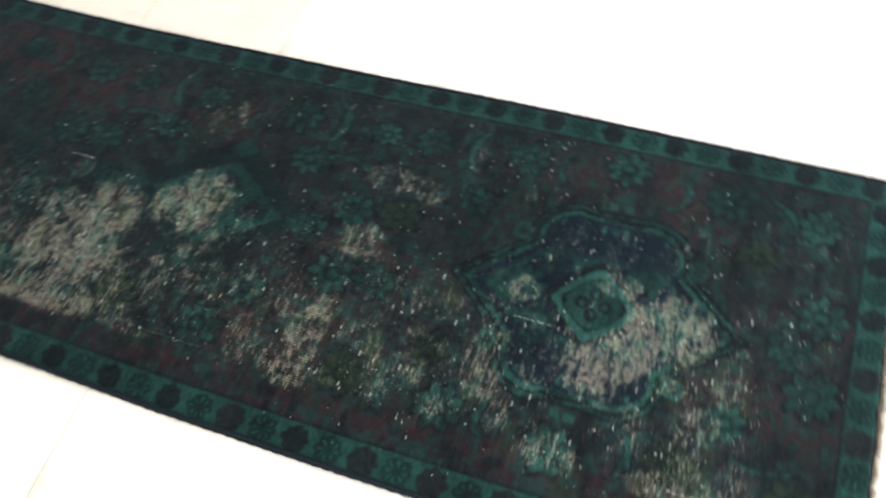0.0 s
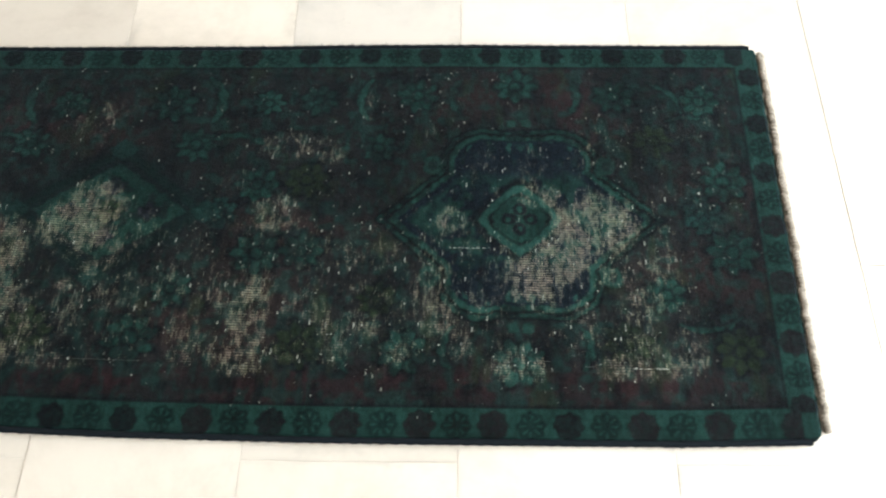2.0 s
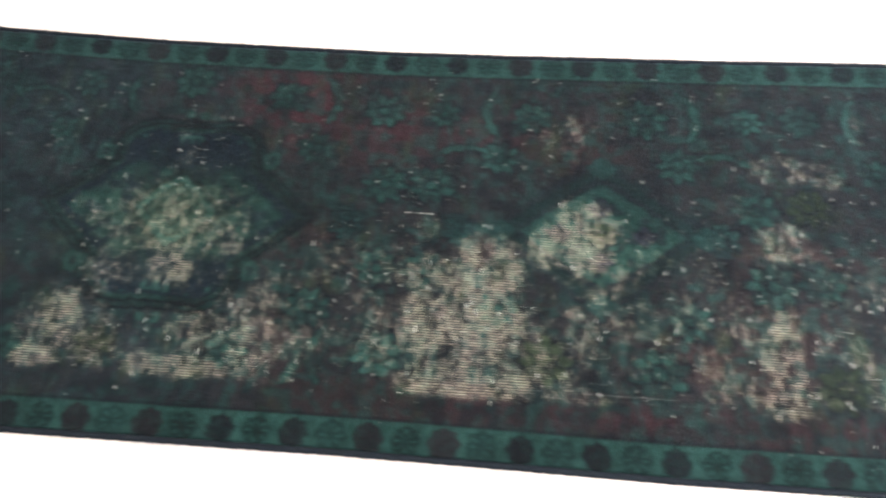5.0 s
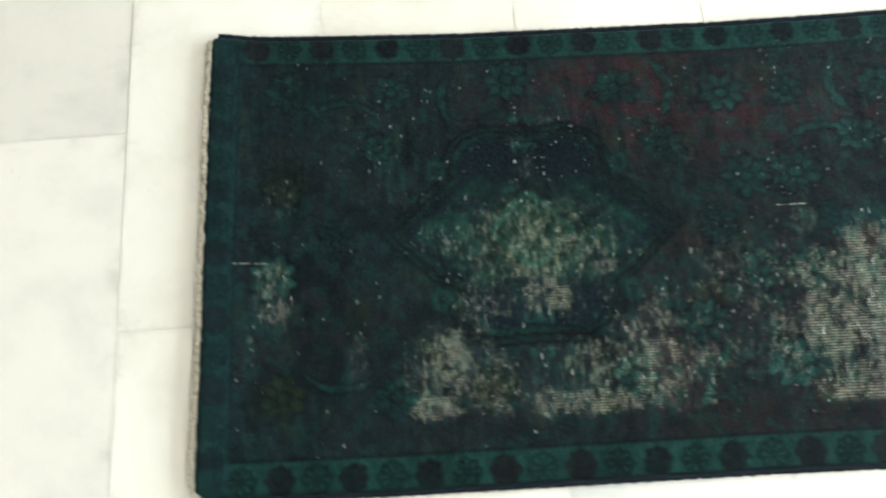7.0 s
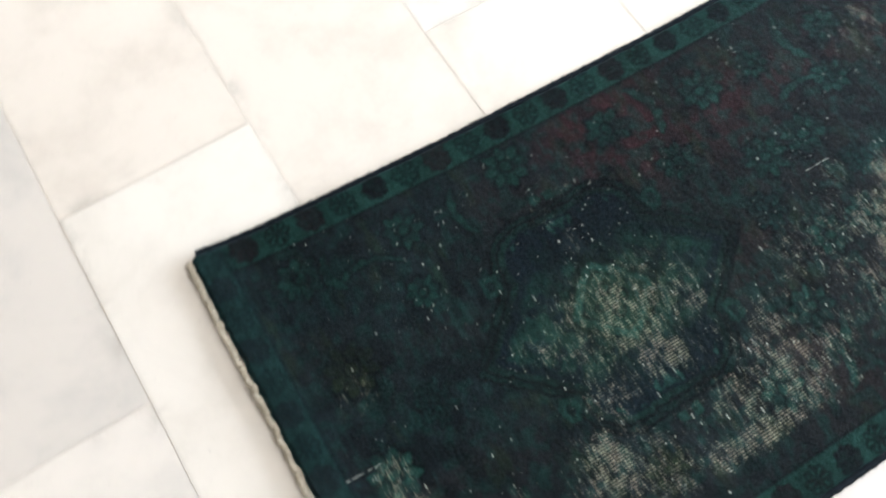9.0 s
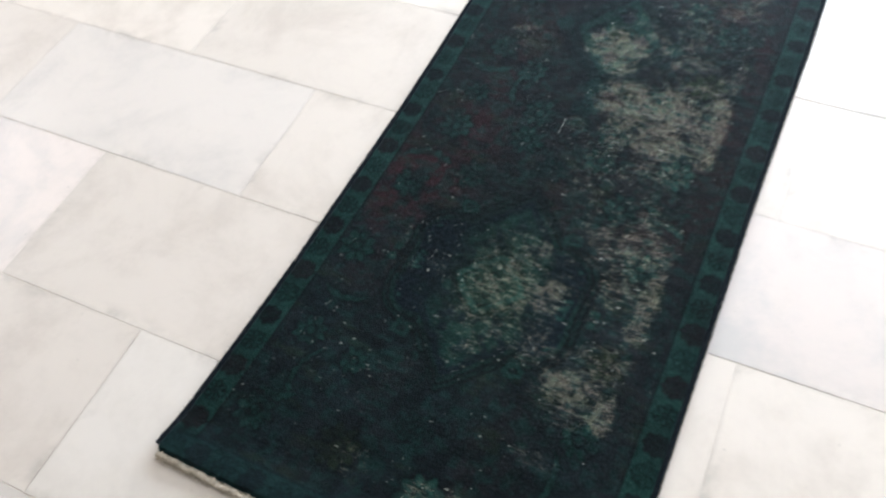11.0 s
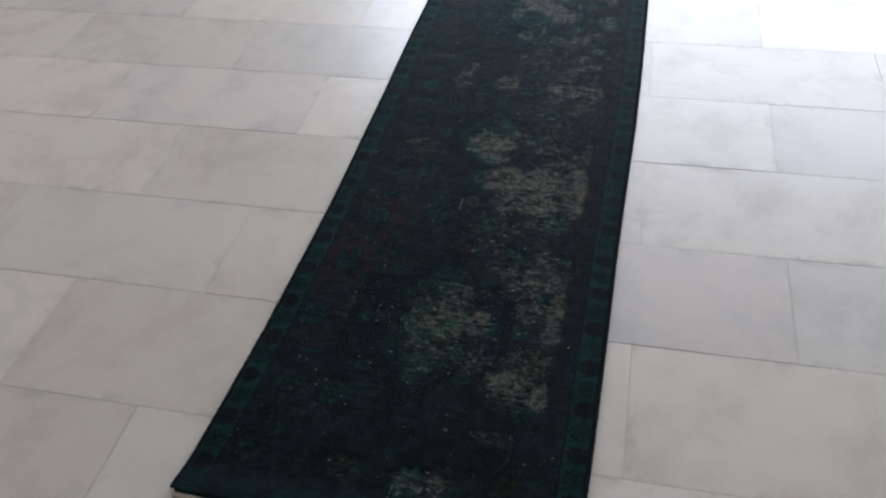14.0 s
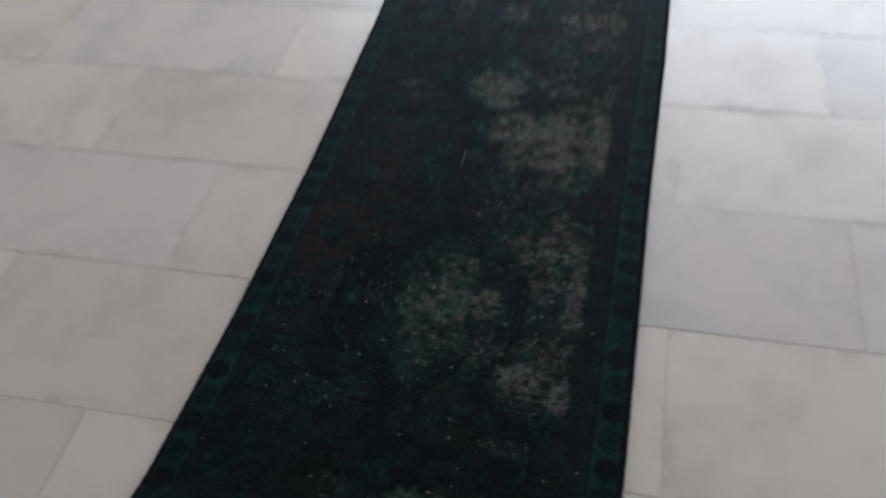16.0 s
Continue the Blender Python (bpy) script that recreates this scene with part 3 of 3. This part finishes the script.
MED_B = ((0.750, 0.370, 0.130, 0.095, 0.62), (0.765, 0.359, 0.061, 0.062, 0.85), (0.773, 0.278, 0.045, 0.041, 0.9), (0.858, 0.351, 0.04, 0.055, 0.7), (0.622, 0.384, 0.066, 0.035, 0.5), (0.603, 0.155, 0.045, 0.059, 0.95),
         (0.581, 0.097, 0.041, 0.026, 0.95), (0.689, 0.131, 0.031, 0.053, 0.65), (0.768, 0.09, 0.029, 0.03, 1.0), (0.833, 0.09, 0.076, 0.024, 1.0), (0.847, 0.157, 0.059, 0.042, 0.75),
         (0.946, 0.139, 0.059, 0.063, 0.75), (0.985, 0.08, 0.038, 0.012, 0.6), (1.153, 0.306, 0.044, 0.048, 0.5), (1.013, 0.262, 0.048, 0.056, 0.4))
END_B = ((0.32, 0.293, 0.031, 0.056, 0.75), (0.326, 0.466, 0.029, 0.042, 0.45), (0.277, 0.201, 0.011, 0.024, 0.5), (0.573, 0.138, 0.044, 0.072, 0.6), (0.46, 0.172, 0.017, 0.047, 0.5),
         (0.76, 0.083, 0.034, 0.03, 0.6), (0.662, 0.134, 0.023, 0.047, 0.5), (0.76, 0.511, 0.018, 0.021, 0.5), (0.609, 0.364, 0.055, 0.02, 0.4))
for cx, cy, rx, ry, k in MED_A + CENTRE + DIAMOND + MED_B + END_B:
    d = np.sqrt(((X - cx) / (rx * 1.25)) ** 2 + ((Y - cy) / (ry * 1.25)) ** 2)
    wear = np.maximum(wear, k * step(d, 1.25, 0.55))
streak = lattice(0.0060, 0.024, 41) * 0.40 + lattice(0.009, 0.009, 42) * 0.32 + lattice(0.022, 0.020, 45) * 0.28
general = step(Y, 0.50, 0.25) * step(Y, 0.06, 0.11) * step(X, 0.48, 0.62) * step(X, 2.60, 2.48)
wear = np.maximum(wear, 0.62 * general * (0.25 + lattice(0.05, 0.05, 43)))
rub = step(lattice(0.11, 0.09, 46) * 0.6 + lattice(0.03, 0.04, 47) * 0.4, 0.45, 0.80) * step(Y, 0.72, 0.60) * step(Y, 0.05, 0.11)
wear = np.maximum(wear, 0.42 * rub * (0.35 + 0.65 * step(X, 0.5, 1.0)))
wear = np.clip(wear * (0.10 + 1.15 * streak) - 0.10 * step(lattice(0.02, 0.02, 44), 0.5, 0.75), 0, 1)
wear *= step(side, 0.085, 0.11) * step(ends, 0.06, 0.08)
wear *= 1 - 0.55 * step(dye[..., 1], 0.020, 0.032) * (wear < 0.8)

# white flecks where single knots are gone: short strokes across the rug
fleck = np.zeros_like(X)
dens = np.clip(0.10 + 0.75 * step(lattice(0.07, 0.07, 51), 0.4, 0.8) + 1.3 * wear, 0, 2) * step(side, 0.02, 0.08) * step(ends, 0.03, 0.07)
hits = rng.integers(0, (NX - 2, NY - 12), size=(15000, 2))
for i, j in hits:
    if rng.random() * 2.0 < dens[i, j]:
        n = int(1 + rng.random() ** 2.4 * (5 if wear[i, j] > 0.15 else 3.0))
        fleck[i, j:j + n] = 0.46 + 0.54 * rng.random() ** 2.2
# pulled threads lying along the rug
for x, y, length in ((1.155, 0.418, 0.055), (2.12, 0.322, 0.075), (2.43, 0.095, 0.06), (0.25, 0.352, 0.06)):
    i, j = int((x - RX0) / (RX1 - RX0) * (NX - 1)), int((y + 0.03) / 0.82 * (NY - 1))
    n = int(length / 0.0023)
    keep = rng.random(n) < 0.8
    fleck[i:i + n, j] = np.maximum(fleck[i:i + n, j], 0.85 * keep[: len(fleck[i:i + n, j])])

# bare warps along the lower margin of the worn field
for x0, x1 in ((0.56, 1.02), (1.17, 1.72), (2.20, 2.50)):
    for y in (0.0846, 0.0938, 0.1030):
        i0, i1, j = int((x0 - RX0) / (RX1 - RX0) * (NX - 1)), int((x1 - RX0) / (RX1 - RX0) * (NX - 1)), int((y + 0.033) / 0.82 * (NY - 1))
        on = (lattice(0.030, 0.02, int(y * 9000))[i0:i1, j] > 0.62) * rng.uniform(0.44, 0.58)
        fleck[i0:i1, j] = np.maximum(fleck[i0:i1, j], on)

# the pile: thinner where worn, rounded over at the margins, lying slightly uneven
Z = THICK + 0.0010 * (lattice(0.03, 0.03, 61) - 0.5) + 0.0008 * rng.random(X.shape) - 0.0028 * wear
Z += 0.0030 * (lattice(0.30, 0.25, 62) - 0.35) * step(side, 0.0, 0.05)
fall = step(np.minimum(side, ends), 0.0, 0.007)
Z = 0.0025 + (Z - 0.0025) * (0.25 + 0.75 * fall)
Z += 0.011 * step(X - drift, RX0 + 0.09, RX0)      # this end does not lie quite flat
# trimmed corners
GX, GY = X - drift, YG.copy()
X = GX.copy()
for cx, cy, cut in ((RX1, near_edge(RX1), 0.012), (RX0, far_edge(RX0), 0.016), (RX1, far_edge(RX1), 0.014), (RX0, near_edge(RX0), 0.016)):
    ax, ay = np.abs(X - cx), np.abs(YG - cy)
    over = np.clip(cut - (ax + ay), 0, None) / 2
    GX += over * np.sign(1.4 - cx)
    GY += over * np.sign(0.38 - cy)
ragged = (lattice(0.01, 0.01, 63) - 0.5) * 0.004
GX += ragged * step(ends, 0.03, 0.0)
GY += ragged * step(side, 0.02, 0.0) * 0.6

rug = tagged(new("runner_rug"), "worn overdyed green and charcoal runner rug lying on the stone floor", "rug")
data = bpy.data.meshes.new("woven_face")
data.vertices.add(NX * NY)
data.vertices.foreach_set("co", np.stack((GX, GY, Z), -1).astype(np.float32).ravel())
ii, jj = np.meshgrid(np.arange(NX - 1), np.arange(NY - 1), indexing="ij")
a = (ii * NY + jj).ravel()
quads = np.stack((a, a + NY, a + NY + 1, a + 1), -1).astype(np.int32)
data.loops.add(quads.size)
data.loops.foreach_set("vertex_index", quads.ravel())
data.polygons.add(len(quads))
data.polygons.foreach_set("loop_start", np.arange(0, quads.size, 4, dtype=np.int32))
data.update(calc_edges=True)
data.polygons.foreach_set("use_smooth", np.ones(len(quads), dtype=bool))
rgba = np.concatenate((np.clip(dye, 0.002, 1), np.ones((NX, NY, 1))), -1).astype(np.float32)
data.attributes.new("dye", "FLOAT_COLOR", "POINT").data.foreach_set("color", rgba.ravel())
data.attributes.new("wear", "FLOAT", "POINT").data.foreach_set("value", wear.astype(np.float32).ravel())
data.attributes.new("fleck", "FLOAT", "POINT").data.foreach_set("value", fleck.astype(np.float32).ravel())
data.materials.append(M_pile)
face = new("woven_face", data)
face.parent = rug


def tube(name, points, radius, material, parent, label, sides=8, twist=0.0):
    """A cord along points; twist gives it the rope-like swelling of an overcast edge."""
    bm = bmesh.new()
    rings = []
    for n, p in enumerate(points):
        d = (Vector(points[min(n + 1, len(points) - 1)]) - Vector(points[max(n - 1, 0)])).normalized()
        s = d.cross(Vector((0, 0, 1))).normalized()
        u = s.cross(d)
        ring = []
        for k in range(sides):
            ang = 2 * math.pi * k / sides
            r = radius * (1 + twist * math.sin(ang + n * (1.35 if twist < 0.2 else 2.45 + 0.3 * math.sin(n * 0.11))) + 0.08 * random.uniform(-1, 1))
            ring.append(bm.verts.new(Vector(p) + s * math.cos(ang) * r + u * math.sin(ang) * r))
        rings.append(ring)
    for r0, r1 in zip(rings, rings[1:]):
        for k in range(sides):
            f = bm.faces.new((r0[k], r1[k], r1[(k + 1) % sides], r0[(k + 1) % sides]))
            f.smooth = True
    bm.faces.new(rings[0][::-1])
    bm.faces.new(rings[-1])
    return part(name, bm, material, parent, label)


def edge_points(fn, out):
    return [(x, float(fn(x)) + out, 0.0055 + 0.009 * float(step(np.array(x), RX0 + 0.09, RX0))) for x in np.linspace(RX0 + 0.012, RX1 - (0.018 if out < 0 else 0.014), 520)]


tube("side_cord", edge_points(far_edge, 0.001), 0.0052, M_cord, rug, "dark overcast wool edge", 8, 0.12)
tube("side_cord", edge_points(near_edge, -0.001), 0.0052, M_cord, rug, "dark overcast wool edge", 8, 0.12)
# bare cotton binding at both ends, whipped like a rope
for x, sgn in ((RX1, 1), (RX0, -1)):
    pts = [(x + sgn * ((0.007 if sgn > 0 else 0.004) + 0.0016 * math.sin(y * 23) + 0.0012 * math.sin(y * 171) + 0.0014 * random.uniform(-1, 1)), y, 0.0055 if sgn > 0 else 0.0115) for y in np.linspace(0.006 if sgn > 0 else -0.012, 0.774, 420)]
    tube("end_binding", pts, 0.0058, M_tow if sgn > 0 else M_cotton, rug, "pale brown frayed binding" if sgn > 0 else "pale cotton end binding", 8, 0.24)


def fringe(x, sgn, count, thread):
    """Short frayed cotton ends beyond the binding."""
    bm = bmesh.new()
    for _ in range(count):
        y = random.uniform(0.012, 0.774)
        length, lean = random.uniform(0.003, 0.011), random.uniform(-0.005, 0.005)
        z, w = random.uniform(0.002, 0.010), 0.0007
        b, e = Vector((x + sgn * 0.006, y, z)), Vector((x + sgn * (0.008 + length), y + lean, max(0.001, z - random.uniform(0, 0.006))))
        vs = [bm.verts.new(b + Vector((0, w, 0))), bm.verts.new(b - Vector((0, w, 0))), bm.verts.new(b + Vector((0, 0, 1.4 * w))), bm.verts.new(e)]
        for f in ((0, 1, 3), (1, 2, 3), (2, 0, 3), (0, 2, 1)):
            bm.faces.new([vs[i] for i in f])
    return tagged(part("fringe", bm, thread, rug, "short frayed cotton ends"), kind="stuff")


fringe(RX1, 1, 1500, M_tow)
fringe(RX0, -1, 1500, M_cotton)



def fuzz(fn, sgn, count):
    """Loose wool fibres along a side."""
    bm = bmesh.new()
    for _ in range(count):
        x = random.uniform(RX0 + 0.01, RX1 - 0.02)
        y, z, w = float(fn(x)) + sgn * 0.004, random.uniform(0.004, 0.011), 0.0005
        b, e = Vector((x, y, z)), Vector((x + random.uniform(-0.003, 0.003), y + sgn * random.uniform(0.0015, 0.0055), z + random.uniform(-0.002, 0.0025)))
        vs = [bm.verts.new(b + Vector((w, 0, 0))), bm.verts.new(b - Vector((w, 0, 0))), bm.verts.new(b + Vector((0, 0, 1.5 * w))), bm.verts.new(e)]
        for f in ((0, 1, 3), (1, 2, 3), (2, 0, 3), (0, 2, 1)):
            bm.faces.new([vs[i] for i in f])
    return tagged(part("wool_fuzz", bm, M_cord, rug, "loose dark wool fibres"), kind="stuff")


fuzz(far_edge, 1, 1800)
fuzz(near_edge, -1, 1800)

# ---- floor slabs: courses across the rug, half-bonded, turned a little to it ----
TURN = radians(1.2)
COURSES = (0.065, 0.412, 0.765, 1.106, 1.457, 1.800, 2.143, 2.484, 2.840)
lines = [COURSES[0] - 0.355 * k for k in range(8, 0, -1)] + list(COURSES) + [COURSES[-1] + 0.353 * k for k in range(1, 7)]
slab_mesh = []
for k in range(4):
    bm = bmesh.new()
    box_into(bm, -0.5, 0.5, -0.5, 0.5, -0.018, 0.0)
    tops = [e for e in bm.edges if all(v.co.z > -0.001 for v in e.verts)]
    bmesh.ops.bevel(bm, geom=tops, offset=0.0007, segments=1, affect="EDGES")
    slab_mesh.append(mesh_of("slab", bm))
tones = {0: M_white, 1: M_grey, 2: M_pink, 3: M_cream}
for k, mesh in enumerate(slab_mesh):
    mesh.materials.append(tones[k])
GREY = {(10, 3), (12, 0), (10, 0), (13, 3), (7, 2), (7, 3)}
PINK = {(12, 3)}
CREAM = {(8, 1), (8, 2)}
PALE = {(9, 3), (9, 2), (11, 3), (11, 2), (8, 3), (11, 1), (9, 1), (14, 3), (15, 3), (16, 2), (14, 0), (13, 1)}
pick = random.Random(4)
for c in range(len(lines) - 1):
    u0, u1 = lines[c], lines[c + 1]
    shift = 0.246 if c % 2 == 0 else -0.102
    for n in range(-6, 7):
        v0 = shift + 0.706 * n
        v1 = v0 + 0.706
        w, h = u1 - u0 - 0.0012, v1 - v0 - 0.0012
        uc, vc = (u0 + u1) / 2, (v0 + v1) / 2
        x, y = uc * math.cos(TURN) - vc * math.sin(TURN), uc * math.sin(TURN) + vc * math.cos(TURN)
        if not (X0 + 0.05 < x - 0.2 and x + 0.2 < X1 + 0.1 and Y0 + 0.3 < y < Y1 - 0.3):
            continue
        key = (c, n + 2)
        kind = 1 if key in GREY else 2 if key in PINK else 3 if key in CREAM else 0 if key in PALE else pick.choices((0, 1, 2, 3), (0.74, 0.13, 0.05, 0.08))[0]
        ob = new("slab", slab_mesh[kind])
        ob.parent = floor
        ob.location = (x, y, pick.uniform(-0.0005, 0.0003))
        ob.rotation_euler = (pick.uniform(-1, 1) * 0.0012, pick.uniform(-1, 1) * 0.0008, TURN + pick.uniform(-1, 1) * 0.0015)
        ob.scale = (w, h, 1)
